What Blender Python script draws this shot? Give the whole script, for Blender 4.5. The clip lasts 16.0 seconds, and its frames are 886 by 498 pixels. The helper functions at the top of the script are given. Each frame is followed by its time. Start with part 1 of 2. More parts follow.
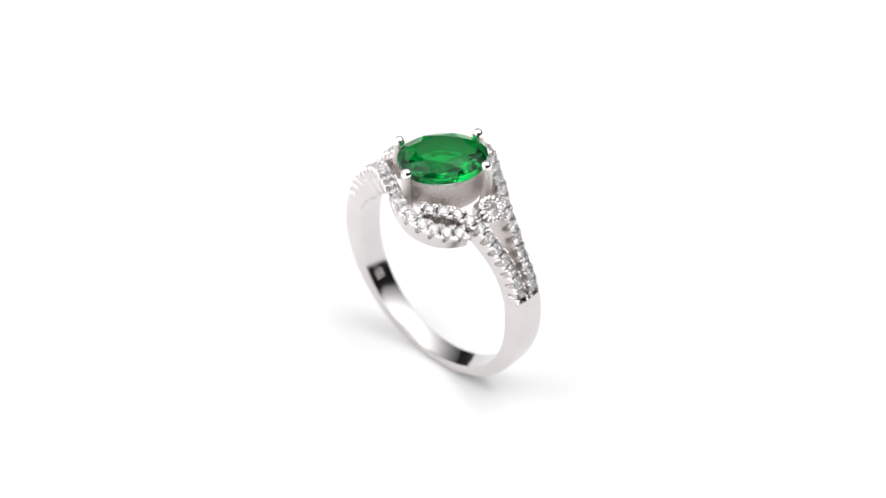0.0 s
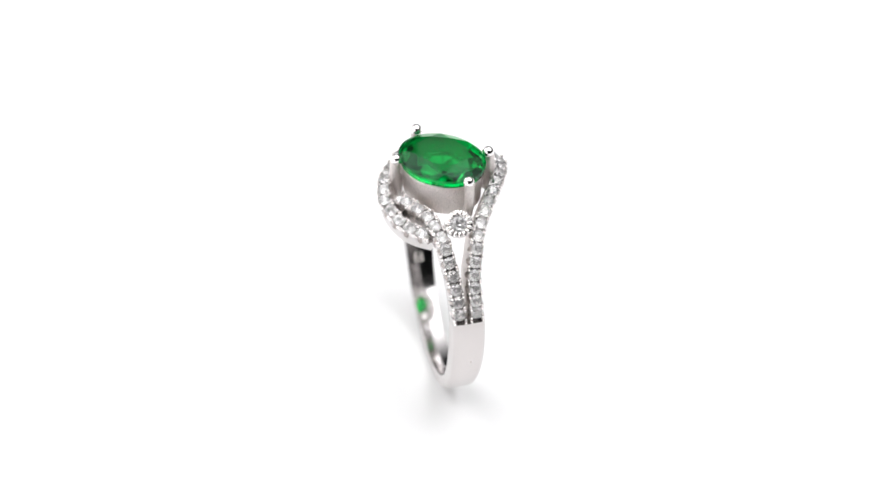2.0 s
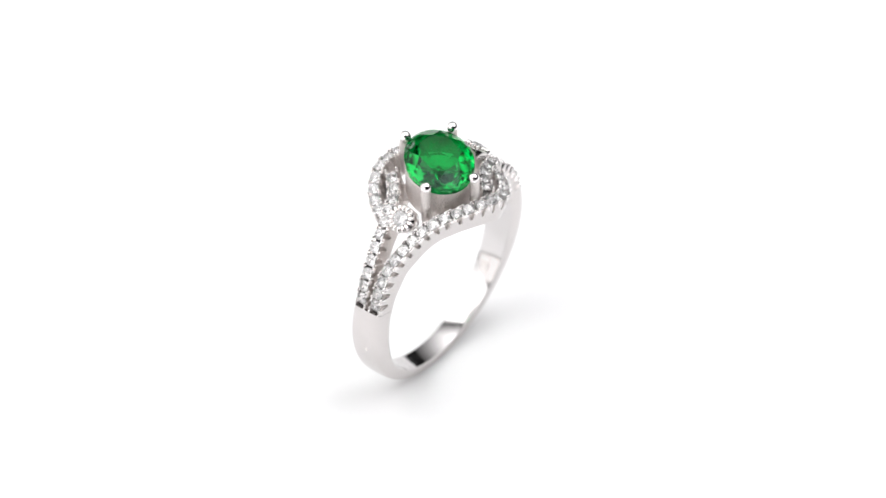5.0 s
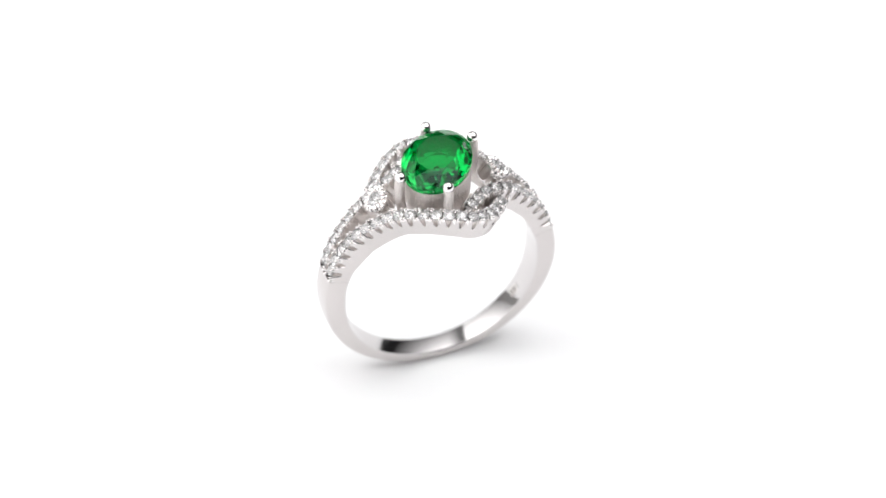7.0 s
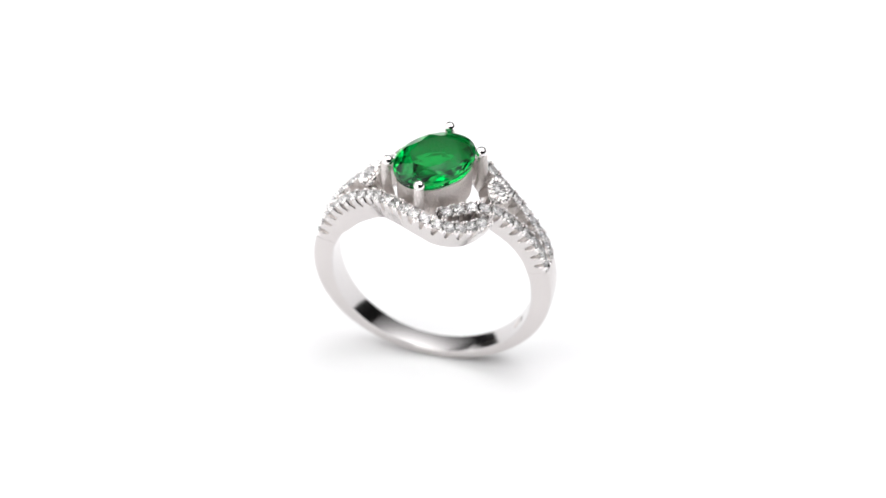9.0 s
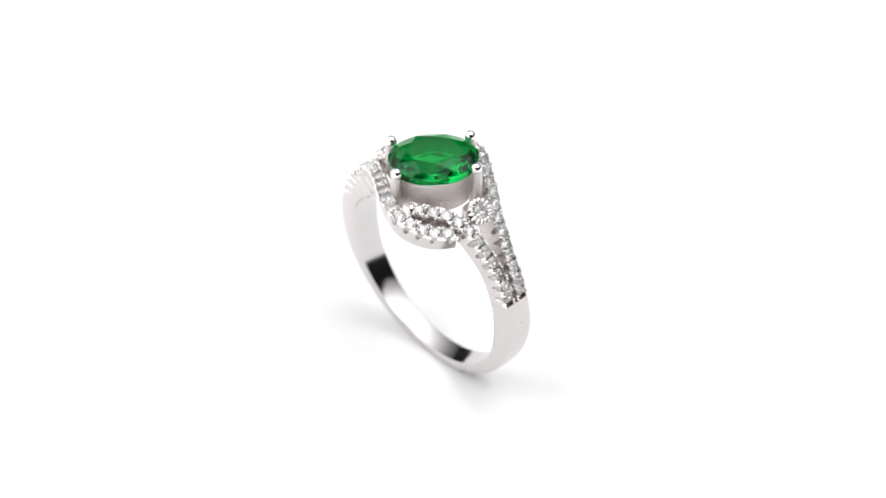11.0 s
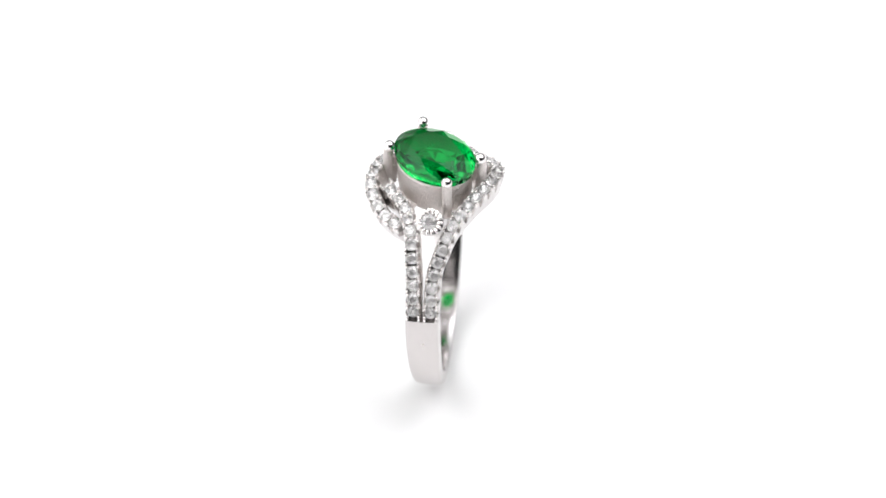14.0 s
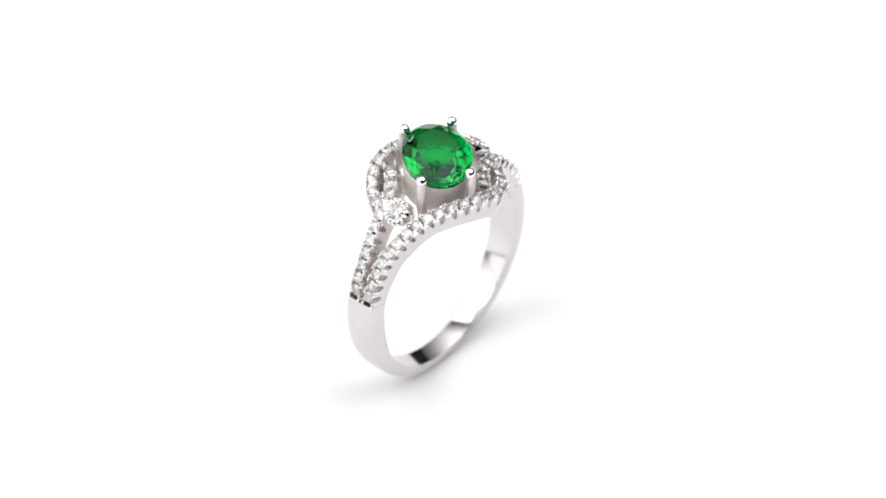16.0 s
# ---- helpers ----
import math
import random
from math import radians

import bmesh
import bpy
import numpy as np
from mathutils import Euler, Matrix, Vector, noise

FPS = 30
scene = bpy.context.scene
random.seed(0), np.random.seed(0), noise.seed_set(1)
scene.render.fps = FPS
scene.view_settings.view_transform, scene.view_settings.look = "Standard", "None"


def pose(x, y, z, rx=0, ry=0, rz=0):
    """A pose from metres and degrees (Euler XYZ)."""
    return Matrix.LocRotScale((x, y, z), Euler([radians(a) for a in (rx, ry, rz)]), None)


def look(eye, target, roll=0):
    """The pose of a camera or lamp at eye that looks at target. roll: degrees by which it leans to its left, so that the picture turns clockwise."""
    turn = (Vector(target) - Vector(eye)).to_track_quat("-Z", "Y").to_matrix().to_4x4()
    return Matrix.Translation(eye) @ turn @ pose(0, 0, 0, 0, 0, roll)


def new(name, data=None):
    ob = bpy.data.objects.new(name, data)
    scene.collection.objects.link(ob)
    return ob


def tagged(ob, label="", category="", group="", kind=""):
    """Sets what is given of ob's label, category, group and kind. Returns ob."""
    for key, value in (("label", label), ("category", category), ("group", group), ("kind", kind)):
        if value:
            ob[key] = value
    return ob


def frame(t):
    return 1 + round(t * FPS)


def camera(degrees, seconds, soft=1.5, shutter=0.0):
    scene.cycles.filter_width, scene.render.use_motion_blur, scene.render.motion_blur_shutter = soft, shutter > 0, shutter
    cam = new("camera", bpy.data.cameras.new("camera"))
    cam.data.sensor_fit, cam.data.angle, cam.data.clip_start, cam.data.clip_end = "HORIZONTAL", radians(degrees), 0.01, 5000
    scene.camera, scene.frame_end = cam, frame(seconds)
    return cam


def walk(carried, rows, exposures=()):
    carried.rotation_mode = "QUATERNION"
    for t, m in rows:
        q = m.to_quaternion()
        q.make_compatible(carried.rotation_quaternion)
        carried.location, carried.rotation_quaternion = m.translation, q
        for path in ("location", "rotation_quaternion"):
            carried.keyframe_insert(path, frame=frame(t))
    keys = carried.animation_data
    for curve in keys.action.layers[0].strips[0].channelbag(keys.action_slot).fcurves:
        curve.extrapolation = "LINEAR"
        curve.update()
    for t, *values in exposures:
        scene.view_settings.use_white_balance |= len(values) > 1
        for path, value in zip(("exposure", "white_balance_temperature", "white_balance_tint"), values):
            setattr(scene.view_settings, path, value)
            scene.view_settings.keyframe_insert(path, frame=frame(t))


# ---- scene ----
# ---- camera ----
FIELD, REACH, TILT = 14.2, 0.300, radians(43.09)
cam = camera(FIELD, 16.0, 1.45)
AIM = Vector((0.00041, 0.0, 0.01215))
EYE = AIM + REACH * Vector((0, -math.cos(TILT), math.sin(TILT)))
walk(cam, [(0.0, look(EYE, AIM)), (16.0, look(EYE, AIM))])
cam.data.dof.use_dof = True
cam.data.dof.focus_distance = 0.291
cam.data.dof.aperture_fstop = 26.0

# ---- world and studio light ----
scene.view_settings.exposure = 0.23
world = bpy.data.worlds.new("world")
scene.world = world
world.use_nodes = True
world.node_tree.nodes["Background"].inputs[0].default_value = (0.9, 0.95, 1.0, 1)
world.node_tree.nodes["Background"].inputs[1].default_value = 0.02


def area_lamp(name, at, target, sx, sy, watts, colour=(1, 1, 1)):
    d = bpy.data.lights.new(name, "AREA")
    d.shape, d.size, d.size_y, d.energy, d.color = "RECTANGLE", sx, sy, watts, colour
    ob = new(name, d)
    ob.matrix_world = look(at, target)
    return ob


area_lamp("side_softbox", (-0.80, -0.90, 0.37), (0.0, 0.0, 0.37), 1.38, 0.68, 3.6, (1.0, 0.985, 0.98))



# ---- materials ----
def material(name):
    m = bpy.data.materials.new(name)
    m.use_nodes = True
    nt = m.node_tree
    return m, nt, nt.nodes["Principled BSDF"]


def node(nt, kind, **sets):
    n = nt.nodes.new(kind)
    for k, v in sets.items():
        n.inputs[k].default_value = v
    return n


def noise_on(nt, scale, detail=4.0, stretch=None):
    co = nt.nodes.new("ShaderNodeTexCoord")
    n = node(nt, "ShaderNodeTexNoise", Scale=scale, Detail=detail)
    if stretch:
        mp = nt.nodes.new("ShaderNodeMapping")
        mp.inputs["Scale"].default_value = stretch
        nt.links.new(co.outputs["Object"], mp.inputs["Vector"])
        nt.links.new(mp.outputs["Vector"], n.inputs["Vector"])
    else:
        nt.links.new(co.outputs["Object"], n.inputs["Vector"])
    return n


def ranged(nt, out, lo, hi):
    r = node(nt, "ShaderNodeMapRange", **{"From Min": 0.3, "From Max": 0.7, "To Min": lo, "To Max": hi})
    nt.links.new(out, r.inputs["Value"])
    return r.outputs["Result"]


def metal(name, colour, lo, hi, fine, bump, stretch=None, relief=0.00002, tone=0.955):
    m, nt, b = material(name)
    b.inputs["Metallic"].default_value = 1.0
    broad = noise_on(nt, 400.0)
    grain = noise_on(nt, fine, 5.0, stretch)
    mix = nt.nodes.new("ShaderNodeMix")
    mix.data_type = "RGBA"
    mix.inputs["A"].default_value = (*[c * tone for c in colour], 1)
    mix.inputs["B"].default_value = (*colour, 1)
    nt.links.new(ranged(nt, (grain if tone < 0.9 else broad).outputs["Fac"], 0.0, 1.0), mix.inputs["Factor"])
    nt.links.new(mix.outputs["Result"], b.inputs["Base Color"])
    nt.links.new(ranged(nt, grain.outputs["Fac"], lo, hi), b.inputs["Roughness"])
    bp = node(nt, "ShaderNodeBump", Strength=bump, Distance=relief)
    nt.links.new(grain.outputs["Fac"], bp.inputs["Height"])
    nt.links.new(bp.outputs["Normal"], b.inputs["Normal"])
    return m


def gem(name, colour, ior, rough=0.0, tint=(1, 1, 1), through_=1.0):
    m, nt, b = material(name)
    b.inputs["Base Color"].default_value = (*colour, 1)
    b.inputs["Transmission Weight"].default_value = through_
    b.inputs["IOR"].default_value = ior
    b.inputs["Roughness"].default_value = rough
    b.inputs["Specular Tint"].default_value = (*tint, 1)
    return m


SILVER = metal("polished_silver", (0.77, 0.743, 0.73), 0.06, 0.15, 2500.0, 0.08)
SATIN = metal("satin_polished_silver", (0.665, 0.633, 0.625), 0.15, 0.24, 5000.0, 0.05)
CAST = metal("satin_silver", (0.86, 0.81, 0.785), 0.36, 0.58, 6000.0, 1.0, (1.0, 1.0, 0.6), 0.00014, 0.86)
BRIGHT = metal("bright_silver", (0.95, 0.925, 0.915), 0.06, 0.14, 3000.0, 0.05)
GREEN = gem("green_crystal", (0.0, 0.32, 0.047), 1.55, 0.0, (0.36, 0.56, 0.48))
CLEAR = gem("clear_crystal", (0.99, 0.975, 0.97), 2.16, 0.0, (1, 1, 1), 0.86)
INNER = metal("worn_polished_silver", (0.69, 0.668, 0.665), 0.09, 0.16, 4000.0, 0.04)


def paper():
    m, nt, b = material("white_paper")
    b.inputs["Roughness"].default_value = 0.55
    a = noise_on(nt, 9.0)
    c = noise_on(nt, 900.0)
    mix = nt.nodes.new("ShaderNodeMix")
    mix.data_type = "RGBA"
    mix.inputs["A"].default_value = (0.90, 0.90, 0.905, 1)
    mix.inputs["B"].default_value = (0.93, 0.93, 0.932, 1)
    nt.links.new(a.outputs["Fac"], mix.inputs["Factor"])
    nt.links.new(mix.outputs["Result"], b.inputs["Base Color"])
    bp = node(nt, "ShaderNodeBump", Strength=0.05, Distance=0.0001)
    nt.links.new(c.outputs["Fac"], bp.inputs["Height"])
    nt.links.new(bp.outputs["Normal"], b.inputs["Normal"])
    return m


def plaster(name, colour):
    m, nt, b = material(name)
    b.inputs["Roughness"].default_value = 0.9
    a = noise_on(nt, 3.0)
    mix = nt.nodes.new("ShaderNodeMix")
    mix.data_type = "RGBA"
    mix.inputs["A"].default_value = (*[c * 0.85 for c in colour], 1)
    mix.inputs["B"].default_value = (*colour, 1)
    nt.links.new(a.outputs["Fac"], mix.inputs["Factor"])
    nt.links.new(mix.outputs["Result"], b.inputs["Base Color"])
    return m


PAPER = paper()
DARK = plaster("dark_studio_paint", (0.05, 0.05, 0.053))
# Pale only on the added west wall, to bounce light onto the ring.
BOUNCE = plaster("pale_bounce_paint", (0.90, 0.89, 0.88))


def lit_cloth(name, centre, reach, power, peak, edge=None, colour=(1, 1, 1)):
    """Diffuser cloth with its lamp behind one spot: bright there, fading outwards; edge: a line along which it fades out."""
    m, nt, b = material(name)
    nt.nodes.remove(b)

    def calc(op, a, c):
        n = nt.nodes.new("ShaderNodeMath")
        n.operation = op
        for k, v in enumerate((a, c)):
            if isinstance(v, (int, float)):
                n.inputs[k].default_value = v
            else:
                nt.links.new(v, n.inputs[k])
        return n.outputs[0]

    co = nt.nodes.new("ShaderNodeTexCoord").outputs["Object"]
    far = nt.nodes.new("ShaderNodeVectorMath")
    far.operation = "DISTANCE"
    nt.links.new(co, far.inputs[0])
    far.inputs[1].default_value = centre
    glow = calc("DIVIDE", peak, calc("ADD", 1.0, calc("POWER", calc("DIVIDE", far.outputs["Value"], reach), power)))
    if edge:
        dot = nt.nodes.new("ShaderNodeVectorMath")
        dot.operation = "DOT_PRODUCT"
        nt.links.new(co, dot.inputs[0])
        dot.inputs[1].default_value = edge[0]
        fade = node(nt, "ShaderNodeMapRange", **{"From Min": edge[1], "From Max": edge[1] + edge[2], "To Min": 0.0, "To Max": 1.0})
        nt.links.new(dot.outputs["Value"], fade.inputs["Value"])
        glow = calc("MULTIPLY", glow, fade.outputs["Result"])
    e = node(nt, "ShaderNodeEmission", Color=(*colour, 1))
    nt.links.new(glow, e.inputs["Strength"])
    nt.links.new(e.outputs[0], nt.nodes["Material Output"].inputs["Surface"])
    return m


CLOTH = lit_cloth("lit_white_cloth", (0.118, -0.06, 0.60), 0.41, 2.35, 3.4, ((0.894, 0.447, 0.0), -0.095, 0.18), (0.99, 0.985, 0.997))
CLOTH_SIDE = lit_cloth("lit_white_cloth_wing", (-0.34, 0.0, 0.575), 0.56, 2.2, 2.6, None, (0.99, 0.985, 0.99))


# ---- building helpers ----
def link_mesh(name, bm, mat_, smooth=None, unit=0.001):
    """A mesh from a bmesh drawn in millimetres; smooth: the angle under which edges are shaded round."""
    bmesh.ops.scale(bm, vec=(unit, unit, unit), verts=bm.verts)
    bmesh.ops.recalc_face_normals(bm, faces=bm.faces)
    if smooth:
        for f in bm.faces:
            f.smooth = True
        for e in bm.edges:
            e.smooth = len(e.link_faces) == 2 and e.calc_face_angle(0) < radians(smooth)
    me = bpy.data.meshes.new(name)
    bm.to_mesh(me)
    bm.free()
    me.materials.append(mat_)
    return me


def part(name, bm, mat_, parent, label="", smooth=None):
    ob = new(name, link_mesh(name, bm, mat_, smooth))
    ob.parent = parent
    return tagged(ob, label)


def piece(name, me, parent, m):
    """A piece on a shared mesh, at a pose in millimetres."""
    ob = new(name, me)
    ob.parent = parent
    m = m.copy()
    m.translation = m.translation * 0.001
    ob.matrix_basis = m
    return ob


def tube(bm, rings, closed=False, caps=True):
    """Faces between rings of points."""
    vs = [[bm.verts.new(p) for p in r] for r in rings]
    n, k = len(vs), len(vs[0])
    for i in range(n if closed else n - 1):
        a, b = vs[i], vs[(i + 1) % n]
        for j in range(k):
            bm.faces.new((a[j], a[(j + 1) % k], b[(j + 1) % k], b[j]))
    if caps and not closed:
        bm.faces.new(vs[0])
        bm.faces.new(vs[-1])


def lathe(bm, profile, segments, m=None):
    """Turns (radius, height) pairs round z; a radius of 0 closes the end."""
    m = m or Matrix.Identity(4)
    rings = []
    for r, h in profile:
        if r == 0:
            rings.append([bm.verts.new(m @ Vector((0, 0, h)))])
        else:
            rings.append([bm.verts.new(m @ Vector((r * math.cos(2 * math.pi * i / segments), r * math.sin(2 * math.pi * i / segments), h))) for i in range(segments)])
    for a, b in zip(rings, rings[1:]):
        for i in range(segments):
            j = (i + 1) % segments
            if len(a) == 1 and len(b) > 1:
                bm.faces.new((a[0], b[j], b[i]))
            elif len(b) == 1 and len(a) > 1:
                bm.faces.new((a[i], a[j], b[0]))
            elif len(a) > 1:
                bm.faces.new((a[i], a[j], b[j], b[i]))


def spline(points, step):
    """Points at even steps along a smooth curve through the given ones."""
    p = [Vector(q) for q in points]
    p = [2 * p[0] - p[1]] + p + [2 * p[-1] - p[-2]]
    fine = []
    for i in range(1, len(p) - 2):
        for k in range(24):
            t = k / 24
            a, b, c, d = p[i - 1:i + 3]
            fine.append(0.5 * (2 * b + (c - a) * t + (2 * a - 5 * b + 4 * c - d) * t * t + (3 * b - a - 3 * c + d) * t ** 3))
    fine.append(p[-2])
    for _ in range(30):
        fine = [fine[0]] + [(fine[i - 1] + 2 * fine[i] + fine[i + 1]) / 4 for i in range(1, len(fine) - 1)] + [fine[-1]]
    run = [0.0]
    for a, b in zip(fine, fine[1:]):
        run.append(run[-1] + (b - a).length)
    n = max(2, round(run[-1] / step))
    out, j = [], 0
    for i in range(n + 1):
        s = run[-1] * i / n
        while j < len(run) - 2 and run[j + 1] < s:
            j += 1
        out.append(fine[j].lerp(fine[j + 1], (s - run[j]) / max(1e-9, run[j + 1] - run[j])))
    return out


def smoothstep(x, a, b):
    t = min(1.0, max(0.0, (x - a) / (b - a)))
    return t * t * (3 - 2 * t)


# ---- the setting ----
def setting():
    bm = bmesh.new()
    bmesh.ops.create_cube(bm, size=2, matrix=Matrix.Translation((0, 0, -20)) @ Matrix.Diagonal((900, 900, 20, 1)))
    bmesh.ops.create_cube(bm, size=2, matrix=Matrix.Translation((0, 0, -400)) @ Matrix.Diagonal((640, 640, 360.5, 1)))
    ob = new("ground", link_mesh("ground", bm, PAPER))
    tagged(ob, "seamless white paper of a lit studio table", "studio table", kind="structure")
    size, high, low, thick = 2200, 2300, -760, 100
    # Unseen walls added for the ring's reflections: dark all round, pale west brightens them.
    for name, c, s in (("wall_north", (0, 2000, 0), (size, thick, 0)), ("wall_south", (0, -size, 0), (size, thick, 0)),
                       ("wall_east", (size, 0, 0), (thick, size, 0)), ("wall_west", (-1430, 0, 0), (thick, size, 0))):
        bm = bmesh.new()
        mid, half = (high + low) / 2, (high - low) / 2
        bmesh.ops.create_cube(bm, size=2, matrix=Matrix.Translation((c[0], c[1], mid)) @ Matrix.Diagonal((s[0], s[1], half, 1)))
        pale = name == "wall_west"
        tagged(new(name, link_mesh(name, bm, BOUNCE if pale else DARK)), ("pale" if pale else "dark") + " grey wall added out of view", "wall", kind="structure")
    for name, z in (("floor", low - 51), ("ceiling", high + 51)):
        bm = bmesh.new()
        bmesh.ops.create_cube(bm, size=2, matrix=Matrix.Translation((0, 0, z)) @ Matrix.Diagonal((size + 100, size + 100, 50, 1)))
        tagged(new(name, link_mesh(name, bm, DARK)), "dark grey " + name + " of the studio", name, kind="structure")


def softbox(name, outline, z, cloth, label, slope=0.0):
    """A hanging light box: dark shell open below, cloth stretched across its mouth; slope: how it drops away from the seam."""

    def lift(x, y):
        return z + slope * (0.894 * x + 0.447 * y + 129)

    box = new(name)
    tagged(box, label, "studio softbox", kind="structure")
    bm = bmesh.new()
    tube(bm, [[(x, y, lift(x, y)) for x, y in outline], [(x, y, lift(x, y) + 6) for x, y in outline]])
    part("diffuser", bm, cloth, box, "glowing white diffuser cloth")
    mid = Vector((sum(x for x, y in outline), sum(y for x, y in outline))) / len(outline)
    rings = []
    for k, up in ((1.0, 8), (1.0, 30), (0.55, 230)):
        rings.append([(mid.x + (x - mid.x) * k, mid.y + (y - mid.y) * k, lift(mid.x + (x - mid.x) * k, mid.y + (y - mid.y) * k) + up) for x, y in outline])
    bm = bmesh.new()
    tube(bm, rings)
    part("shell", bm, DARK, box, "black fabric shell")


def seam_x(y):
    """Where the two light boxes meet."""
    return -144 - 0.5 * y


setting()
softbox("overhead_softbox", [(seam_x(-320), -320), (1300, -320), (1300, 1700), (seam_x(1700), 1700)], 600, CLOTH, "large softbox hanging over the table")
softbox("side_wing_softbox", [(-1300, -320), (seam_x(-320) * .96, -320), (seam_x(1180) * .96, 1180), (-1300, 1180)], 575, CLOTH_SIDE, "second softbox hanging aslant beside the large one", 0.42)

# ---- the ring ----
LIFT = 12.15          # height of the drawing's zero over the table
CZ = -1.8 + LIFT      # centre of the finger hole
R_IN, R_OUT = 8.55, 10.15

ring = new("ring")
tagged(ring, "silver ring with oval green stone and white pave, standing upright", "ring")


def inner_radius(k):
    """The finger hole is a little taller than wide; k: 1 at the bottom, 0 at the sides."""
    return R_IN + 0.85 * k ** 1.3


def lean(z):
    """How far the shank leans aside below the seams."""
    return 0.5 * min(1.0, max(0.0, (LIFT + 0.2 - z) / 12.0))


def band():
    """The plain lower shank from seam to seam."""
    bm = bmesh.new()
    seam = radians(14.6)
    n, rings = 120, []
    for i in range(n + 1):
        a = seam - (math.pi + 2 * seam) * i / n
        k = max(0.0, -math.sin(a))
        w = 1.361 - 0.401 * k ** 1.5
        ro, ri = R_OUT + 0.18 * (1 - k) + 0.15 * k, inner_radius(k)
        sec = ((ri + .12, -w), (ri + .02, -w + .05), (ri, -w + .16), (ri, w - .16), (ri + .02, w - .05), (ri + .12, w),
               (ro - .30, w), (ro - .14, w - .04), (ro - .05, w - .16), (ro - .01, w - .4), (ro + .03, 0), (ro - .01, -w + .4), (ro - .05, -w + .16), (ro - .14, -w + .04), (ro - .30, -w))
        pts = [(r * math.cos(a), y, CZ + r * math.sin(a)) for r, y in sec]
        rings.append([(x, y + lean(z), z) for x, y, z in pts])
    tube(bm, rings)
    bm.faces.ensure_lookup_table()
    for i, f in enumerate(bm.faces):
        f.material_index = 0 if i < n * 15 and i % 15 < 5 else 1
    ob = part("band", bm, INNER, ring, "plain silver lower band, polished inside", 20)
    ob.data.materials.append(SATIN)
    return ob


def cut_stone_mesh(r):
    """A small round brilliant: eight crown facets, table and pavilion."""
    bm = bmesh.new()
    tab = [bm.verts.new((.54 * r * math.cos(a), .54 * r * math.sin(a), .34 * r)) for a in [math.pi * i / 4 for i in range(8)]]
    mid = [bm.verts.new((.82 * r * math.cos(a), .82 * r * math.sin(a), .17 * r)) for a in [math.pi * (i + .5) / 4 for i in range(8)]]
    gir = [bm.verts.new((r * math.cos(a), r * math.sin(a), 0)) for a in [math.pi * i / 8 for i in range(16)]]
    low = [bm.verts.new((r * math.cos(a), r * math.sin(a), -.05 * r)) for a in [math.pi * i / 8 for i in range(16)]]
    pav = [bm.verts.new((.52 * r * math.cos(a), .52 * r * math.sin(a), -.50 * r)) for a in [math.pi * (i + .5) / 4 for i in range(8)]]
    tip = bm.verts.new((0, 0, -.86 * r))
    bm.faces.new(tab)
    for i in range(8):
        j = (i + 1) % 8
        bm.faces.new((tab[i], mid[i], tab[j]))
        g0, g1, g2 = gir[2 * i], gir[2 * i + 1], gir[(2 * i + 2) % 16]
        bm.faces.new((tab[i], g0, mid[i]))
        bm.faces.new((mid[i], g0, g1))
        bm.faces.new((mid[i], g1, g2))
        bm.faces.new((mid[i], g2, tab[j]))
    for i in range(16):
        j = (i + 1) % 16
        bm.faces.new((gir[i], low[i], low[j], gir[j]))
        bm.faces.new((low[i], pav[i // 2], low[j]))
    for i in range(8):
        bm.faces.new((pav[i - 1], pav[i], low[2 * i]))
        bm.faces.new((pav[i - 1], tip, pav[i]))
    return link_mesh("accent_stone", bm, CLEAR)


def claw_mesh():
    """A rounded claw tip that holds two stones at the rail's edge."""
    bm = bmesh.new()
    lathe(bm, ((0, .21), (.065, .185), (.115, .10), (.135, 0), (.13, -.16), (.12, -.40), (0, -.42)), 8)
    return link_mesh("claw", bm, BRIGHT, 60)


STONE, CLAW = cut_stone_mesh(0.52), claw_mesh()


def frames_along(path, tilt=0.05):
    """For each point: tangent, side and up, with up away from the finger."""
    out = []
    for i, p in enumerate(path):
        t = (path[min(i + 1, len(path) - 1)] - path[max(i - 1, 0)]).normalized()
        rad = Vector((p.x, 0, p.z - CZ)).normalized()
        rad.y = tilt * p.y * smoothstep(math.atan2(p.z - CZ, abs(p.x)), 0.35, 0.75)
        up = (rad - rad.dot(t) * t).normalized()
        out.append((p, t, t.cross(up).normalized(), up))
    return out


def depth_at(p, heel):
    """How far a rail reaches down towards the finger; heel: how much deeper it is on the shoulder."""
    r = math.hypot(p.x, p.z - CZ)
    r += heel * smoothstep(abs(math.atan2(p.z - CZ, abs(p.x))), 0.25, 0.62)
    k = smoothstep(abs(p.y), 1.3, 2.8)
    return max(1.0, r - R_IN) * (1 - k) + 2.2 * k


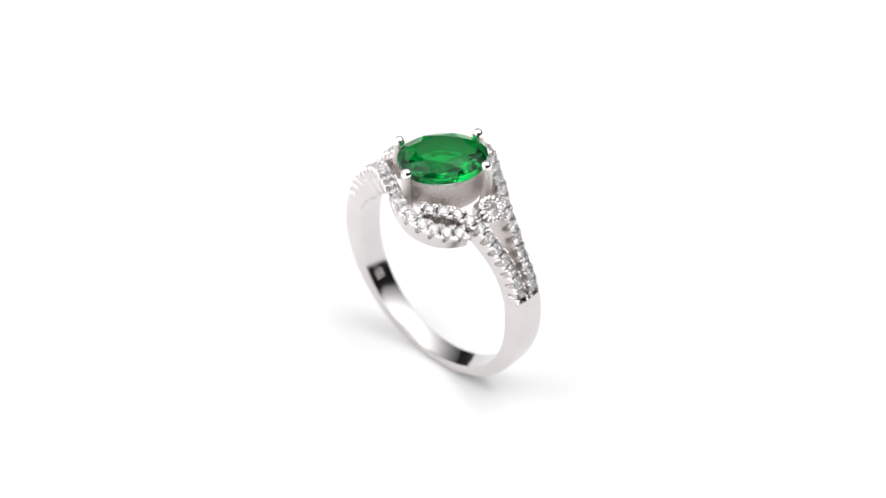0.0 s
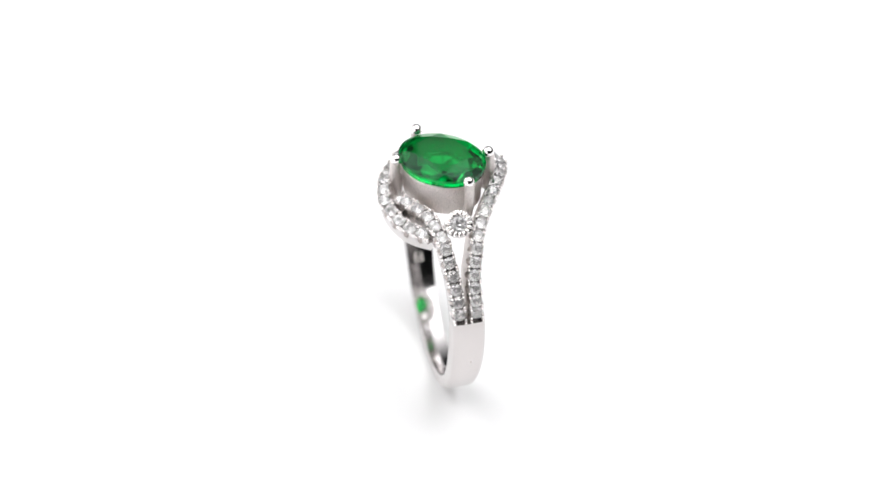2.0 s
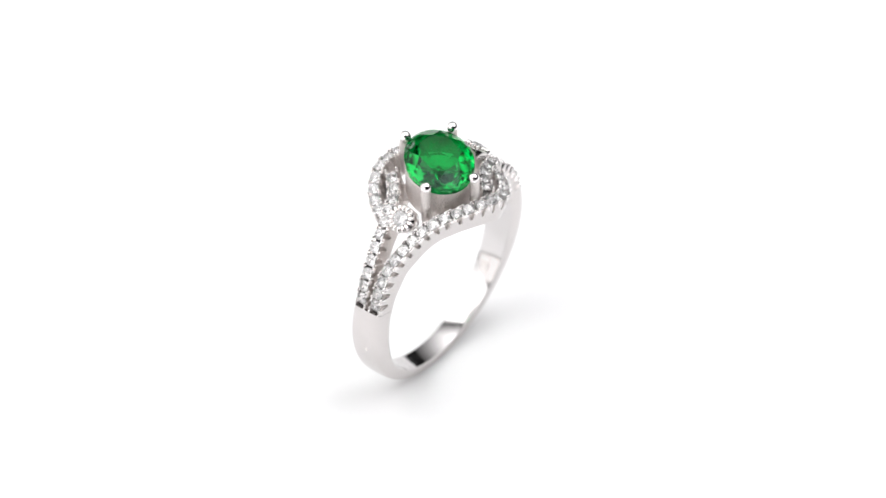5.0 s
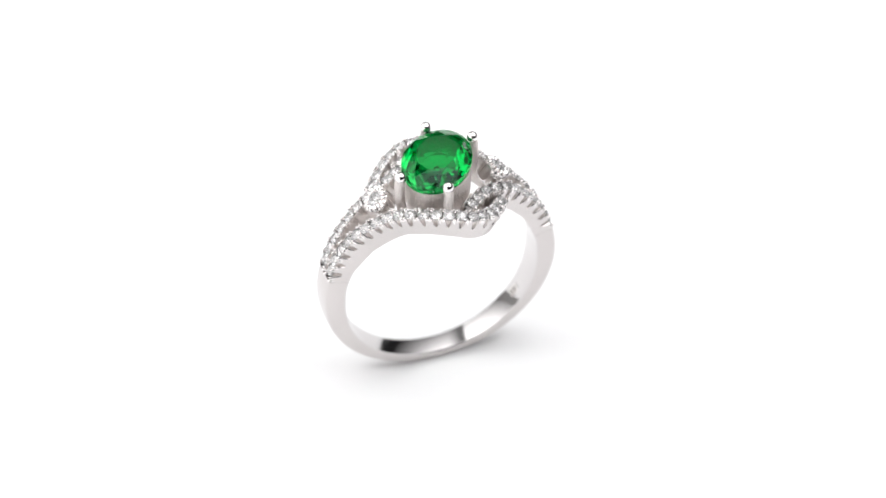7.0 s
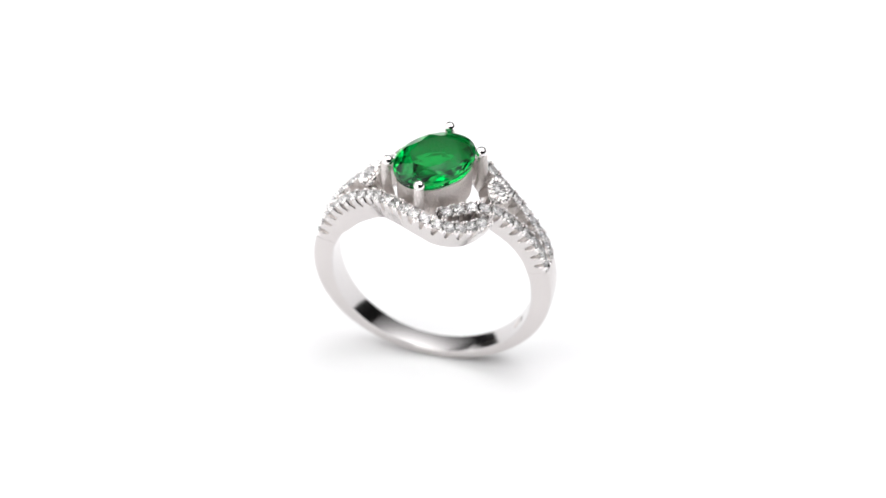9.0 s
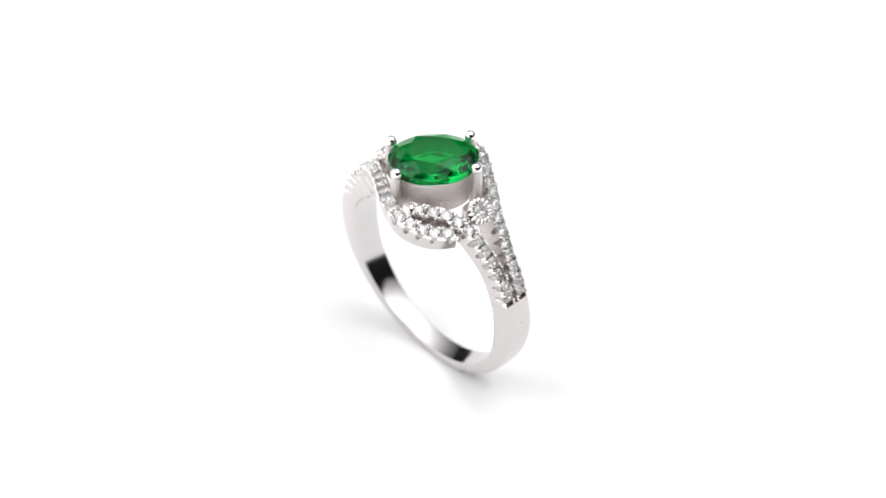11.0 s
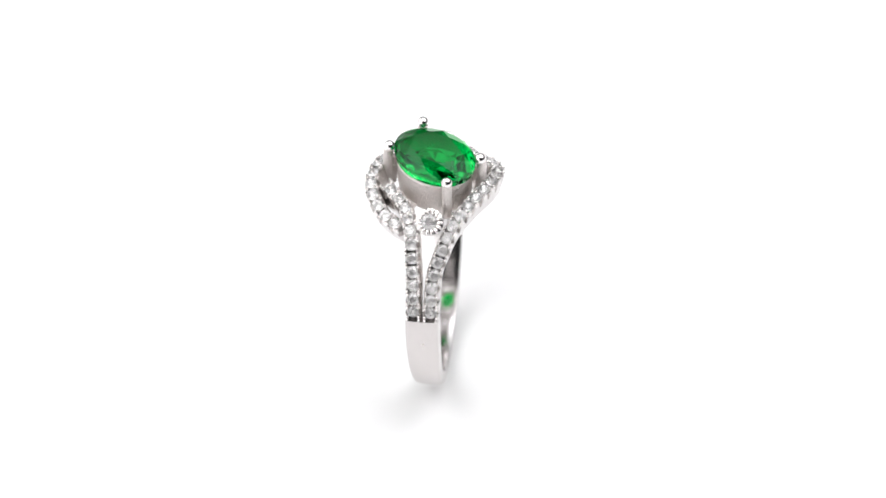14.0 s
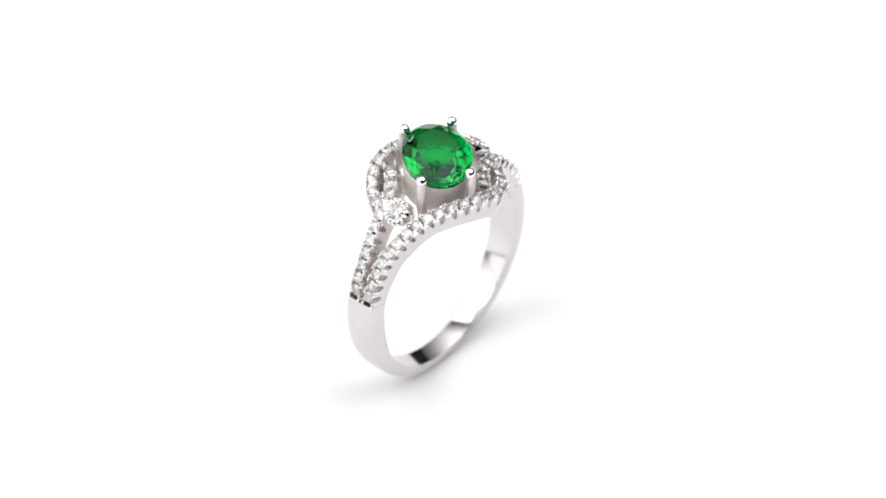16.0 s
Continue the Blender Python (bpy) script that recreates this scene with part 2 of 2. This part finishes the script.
def rail(points, name, first, last, label, inner, wide=1.28):
    """A pave rail: body with a channel and cut notches below each stone, stones along it and claws on both edges."""
    path = spline([(x, y, z + LIFT) for x, y, z in points], 0.055)
    fr = frames_along(path)
    length = sum((b - a).length for a, b in zip(path, path[1:]))
    n = int((length - first - last) / 1.09)
    pitch = (length - first - last) / n
    h = wide / 2
    levels = ((-.10, .25), (-.30, .24), (-.55, .20), (-.75, .13), (-.88, .05), (-.94, 0.0))
    deep = [depth_at(p, .62 if inner < 0 else 0.0) for p, t, s, up in fr]
    for _ in range(3):
        deep = [sum(deep[max(0, i - 13):i + 14]) / len(deep[max(0, i - 13):i + 14]) for i in range(len(deep))]
    secs = []
    for i, (p, t, s, up) in enumerate(fr):
        d = deep[i]
        tuck = 0.03 if math.atan2(p.z - CZ, abs(p.x)) < radians(14.62) else 0.0
        d -= tuck
        run = length * i / (len(fr) - 1) - first
        near = abs((run / pitch) % 1.0 - 0.5) * pitch if -.1 < run < n * pitch + .1 else 9.0

        def edge(z, half):
            cut = 1 - smoothstep(near, half * .55, half * 1.1 + .001) if half > 0 else 0.0
            return h - .24 * cut - (.05 if z > -.2 else 0)

        wall = [(edge(z, half), z) for z, half in levels]
        prof = [(-a, z) for a, z in wall] + [(-h, -d + .10), (-h + .03, -d + .03), (-h + .10, -d), (h - .10, -d), (h - .03, -d + .03), (h, -d + .10)]
        prof += [(a, z) for a, z in reversed(wall)]
        if tuck:
            prof = [(max(-h + .006, min(h - .006, a)), z) for a, z in prof]
        prof += [(h - .28, -.12), (h - .32, -.66), (-h + .32, -.66), (-h + .28, -.12)]
        secs.append([p + s * a + up * b for a, b in prof])
    bm = bmesh.new()
    tube(bm, secs)
    bm.faces.ensure_lookup_table()
    k = len(secs[0])
    for i in range(len(secs) - 1):
        run = length * (i + .5) / (len(fr) - 1) - first
        near = abs((run / pitch) % 1.0 - 0.5) * pitch if 0 < run < n * pitch else 9.0
        for j in range(k):
            level = min(j, k - 6 - j) if j < 6 or 11 < j < k - 5 else -1
            inside = j < 6 if inner < 0 else 10 < j < k - 5
            if j > k - 6 or inside or (0 <= level < 5 and near < .8 * max(levels[level][1], .05)):
                bm.faces[i * k + j].material_index = 2 if j > k - 6 else 1
    ob = part(name, bm, SATIN, ring, label, 20)
    ob.data.materials.append(CAST)
    ob.data.materials.append(BRIGHT)

    def at(s):
        x = s / length * (len(fr) - 1)
        i = min(len(fr) - 2, max(0, int(x)))
        a, b = fr[i], fr[i + 1]
        return [a[k].lerp(b[k], x - i) for k in range(4)]

    for i in range(n):
        p, t, s, up = at(first + pitch * (i + .5))
        m = Matrix((t, s, up)).transposed().to_4x4()
        m = m @ Matrix.Rotation(random.uniform(0, 1.5), 4, "Z") @ Matrix.Rotation(random.uniform(-.06, .06), 4, "X")
        m.translation = p + up * (-0.05 + random.uniform(-.02, .02))
        piece("accent_stone", STONE, ob, m)
    for i in range(n + 1):
        p, t, s, up = at(first + pitch * i)
        for side, along in ((-1, -.15), (-1, .15), (1, -.15), (1, .15)):
            m = Matrix((t, s, up)).transposed().to_4x4()
            m.translation = p + s * side * (h - .16 + random.uniform(-.025, .025)) + up * random.uniform(-.04, .03) + t * (along + random.uniform(-.035, .035))
            piece("claw", CLAW, ob, m @ Matrix.Rotation(side * 0.10, 4, "X") @ Matrix.Rotation(along * 1.2, 4, "Y"))
    return ob


def shoulder(degrees, r, y):
    """A point over the finger hole's centre, by its angle over the horizontal."""
    a = radians(degrees)
    return (r * math.cos(a), y, CZ - LIFT + r * math.sin(a))


WAVE = [(-x, y, z) for x, y, z in (shoulder(11.9, 10.23, -.72), shoulder(14.7, 10.26, -.72), shoulder(20.5, 10.33, -.72), shoulder(26, 10.39, -.72), shoulder(33, 10.37, -.76),
                                   shoulder(40, 10.39, -.92), shoulder(47.5, 10.42, -1.32), shoulder(54.5, 10.42, -1.66))]
WAVE += [(-5.05, -2.15, 7.40), (-4.17, -2.75, 7.95), (-3.15, -3.3, 8.15), (-2.35, -3.8, 8.36), (-1.57, -4.3, 8.5), (-.68, -4.78, 8.55), (.4, -5.08, 8.4),
         (1.4, -5.18, 8.1), (2.5, -4.85, 7.66), (3.6, -4.12, 7.15), (4.4, -3.25, 6.88), (5.1, -2.3, 6.85)]
STEM = [shoulder(11.9, 10.23, -.72), shoulder(14.7, 10.26, -.72), shoulder(20.5, 10.33, -.74), shoulder(26, 10.39, -.78), shoulder(33, 10.37, -.85), shoulder(41, 10.39, -1.0),
        shoulder(49, 10.42, -1.18), shoulder(55.5, 10.48, -1.3)]
STEM += [(4.78, -1.65, 7.40), (3.76, -2.0, 7.68), (2.85, -2.6, 7.80), (2.07, -3.35, 8.0), (1.40, -3.95, 8.15)]


def flipped(points):
    return [(-x, -y, z) for x, y, z in points]


def collar():
    """The open oval cup under the green stone."""
    bm = bmesh.new()
    prof = ((.93, 9.64), (.95, 9.57), (.94, 9.1), (.93, 8.2), (.92, 7.1), (.91, 6.74), (.88, 6.70), (.74, 6.70), (.72, 6.80), (.73, 7.6), (.79, 8.7), (.90, 9.62))
    n, rings = 64, []
    for i in range(n):
        a = 2 * math.pi * i / n
        rings.append([GEM_TURN @ Vector((k * CUP_A * math.cos(a), k * CUP_B * math.sin(a), z + LIFT)) for k, z in prof])
    tube(bm, rings, closed=True)
    return part("collar", bm, CAST, ring, "satin oval collar under the green stone", 35)


GEM_A, GEM_B = 3.78, 2.86
GEM_TURN = Matrix.Rotation(radians(52.5), 4, "Z")
CUP_A, CUP_B = 3.62, 2.98
GIRDLE = 9.82 + LIFT


def centre_stone():
    """Mixed cut oval: table, star, kite and girdle facets above, steps of pavilion facets below."""
    bm = bmesh.new()

    def row(k, z, n, off):
        return [bm.verts.new(GEM_TURN @ Vector((k * GEM_A * math.cos(2 * math.pi * (i + off) / n), k * GEM_B * math.sin(2 * math.pi * (i + off) / n), z))) for i in range(n)]

    n = 32
    tab = row(.60, GIRDLE + 1.40, 8, 0)
    mid = row(.86, GIRDLE + 1.035, 8, .5)
    gir = row(.995, GIRDLE + .65, n, 0)
    belly = row(1.0, GIRDLE + .42, n, 0)
    low = row(.97, GIRDLE - .07, n, 0)
    bm.faces.new(tab)
    for i in range(8):
        j = (i + 1) % 8
        g = [gir[(4 * i + k) % n] for k in range(5)]
        bm.faces.new((tab[i], mid[i], tab[j]))
        bm.faces.new((tab[i], mid[i - 1], gir[4 * i], mid[i]))
        bm.faces.new((mid[i], g[0], g[1], g[2]))
        bm.faces.new((mid[i], g[2], g[3], g[4]))
    for a, b in ((gir, belly), (belly, low)):
        for i in range(n):
            j = (i + 1) % n
            bm.faces.new((a[i], b[i], b[j], a[j]))
    steps = [row(k, GIRDLE - z, 8, .5) for k, z in ((.72, .85), (.42, 1.35))]
    tip = bm.verts.new((0, 0, GIRDLE - 1.62))
    for i in range(8):
        j = (i + 1) % 8
        l = [low[(4 * i + k) % n] for k in range(5)]
        for k in range(4):
            bm.faces.new((l[k], l[k + 1], steps[0][i]))
        bm.faces.new((l[4], steps[0][j], steps[0][i]))
        bm.faces.new((steps[0][i], steps[1][i], steps[1][j], steps[0][j]))
        bm.faces.new((steps[1][i], tip, steps[1][j]))
    return part("centre_stone", bm, GREEN, ring, "faceted transparent oval green stone")


def prong(x, y):
    """One of the four claws of the green stone: leaning shaft and round tip bent over the edge."""
    d = Vector((x, y, 0)).normalized()
    foot = Vector((x, y, 0)) * .93
    line = [foot + Vector((0, 0, 6.9)), Vector((x, y, 8.4)), Vector((x, y, 10.2)), Vector((x, y, 10.62)) - d * .06]
    path = spline([p + Vector((0, 0, LIFT)) for p in line], .15)
    bm = bmesh.new()
    side = d.cross(Vector((0, 0, 1)))
    rings = []
    for i, p in enumerate(path):
        k = i / (len(path) - 1)
        r = .43 - .02 * k
        rings.append([p + side * (r * math.cos(a)) + d * (r * math.sin(a)) for a in [2 * math.pi * j / 14 for j in range(14)]])
    tube(bm, rings)
    shaft = len(bm.faces)
    bmesh.ops.create_uvsphere(bm, u_segments=16, v_segments=10, radius=.49, matrix=Matrix.Translation(path[-1] + Vector((0, 0, .05)) - d * .05))
    for f in bm.faces[:shaft]:
        f.material_index = 1
    ob = part("prong", bm, BRIGHT, ring, "round-tipped prong with a polished tip", 50)
    ob.data.materials.append(CAST)
    return ob


def gallery(sign):
    """The low web that ties the collar to the inner end of a straight rail."""
    bm = bmesh.new()
    secs = []
    for i in range(9):
        k = i / 8
        out = Vector((3.75 - 2.2 * k, -1.95 - 1.85 * k - .25 * math.sin(math.pi * k), 0))
        a = math.atan2(out.y, out.x) - radians(52.5)
        r = .86 / math.hypot(math.cos(a) / CUP_A, math.sin(a) / CUP_B)
        inn = out.normalized() * r
        secs.append([(sign * p.x, sign * p.y, LIFT + z) for p, z in ((inn, 7.05), (out, 7.0), (out, 6.45), (inn, 6.75))])
    tube(bm, secs)
    return part("gallery", bm, CAST, ring, "satin web between collar and rail", 30)


def side_setting(sign):
    """The small round cup between the rails, with a beaded rim and one white stone."""
    out = Vector((.70 * sign, 0, .714))
    m = Matrix((Vector((0, sign, 0)), out.cross(Vector((0, sign, 0))), out)).transposed().to_4x4()
    m.translation = Vector((5.50 * sign, .16 * sign, 7.92 + LIFT))
    bm = bmesh.new()
    lathe(bm, ((0, -1.7), (.85, -1.7), (1.02, -1.5), (1.14, -.55), (1.17, -.30), (1.15, -.22), (1.08, -.18), (.80, -.04), (.74, -.04), (.66, -.30), (0, -.5)), 32, m)
    cup = part("side_setting", bm, SILVER, ring, "round beaded cup with one white stone", 40)
    bead = bmesh.new()
    lathe(bead, ((0, .18), (.11, .15), (.19, .02), (.185, -.12), (.16, -.40), (0, -.45)), 8)
    me = link_mesh("bead", bead, BRIGHT, 60)
    for i in range(15):
        a = 2 * math.pi * i / 15
        piece("bead", me, cup, m @ Matrix.Rotation(a, 4, "Z") @ Matrix.Translation((.90, 0, .04)) @ Matrix.Diagonal((1.75, .9, 1, 1)))
    piece("accent_stone", cut_stone_mesh(.68), cup, m @ Matrix.Translation((0, 0, .06)))
    return cup


def hallmark():
    """A worn stamp inside the band: a sunk matt field with three short bars."""
    for degrees, wide, tall, proud, mat_ in ((-36, .78, 1.25, .02, CAST), (-38.4, .5, .2, .05, SILVER), (-36, .5, .2, .05, SILVER), (-33.6, .5, .2, .05, SILVER)):
        a = radians(degrees)
        r = inner_radius(-math.sin(a))
        x, z = r * math.cos(a), CZ + r * math.sin(a)
        bm = bmesh.new()
        m = Matrix.Translation((x, lean(z) + .15, z)) @ Matrix.Rotation(-a, 4, "Y")
        bmesh.ops.create_cube(bm, size=1, matrix=m @ Matrix.Diagonal((2 * proud, wide, tall, 1)))
        bmesh.ops.bevel(bm, geom=bm.edges[:], offset=proud * .3, segments=1, affect="EDGES")
        part("hallmark", bm, mat_, ring, "worn stamped mark")


def dimple(sign, degrees, y):
    """A faint dent left on the outside of the band."""
    a = radians(degrees)
    k = max(0.0, -math.sin(a))
    r = R_OUT + 0.18 * (1 - k) + 0.15 * k + .02
    m = Matrix.Translation((sign * r * math.cos(a), y + lean(CZ + r * math.sin(a)), CZ + r * math.sin(a))) @ Matrix.Rotation(sign * (math.pi / 2 - a), 4, "Y")
    bm = bmesh.new()
    lathe(bm, ((0, .004), (.07, .006), (.11, .012), (.15, .006), (.17, -.03), (0, -.04)), 12, m @ Matrix.Diagonal((1.0, .6, 1, 1)))
    part("dimple", bm, CAST, ring, "faint dent in the band", 60)


band()
dimple(-1, -9, -.25)
dimple(1, 2, .12)
rail(WAVE, "wave_rail", .78, .1, "curving silver rail set with white stones", -1)
rail(flipped(WAVE), "wave_rail", .78, .1, "curving silver rail set with white stones", -1)
rail(STEM, "stem_rail", .78, .15, "straight silver rail set with white stones", 1)
rail(flipped(STEM), "stem_rail", .78, .15, "straight silver rail set with white stones", 1)
collar()
centre_stone()
for px, py in ((3.74, 1.42), (.40, 3.92), (-3.74, -1.42), (-.40, -3.92)):
    prong(px, py)
gallery(1)
gallery(-1)
side_setting(1)
side_setting(-1)
hallmark()


# ---- the turning of the table ----
def motions():
    rows = []
    for k in range(33):
        t = k * 0.5
        turn = Matrix.Rotation(radians(-16.60 * (t - 8.2)), 4, "Z")
        rows.append((t, turn @ Matrix.Translation((-0.00022, -0.00030, 0.0))))
    walk(ring, rows)


motions()
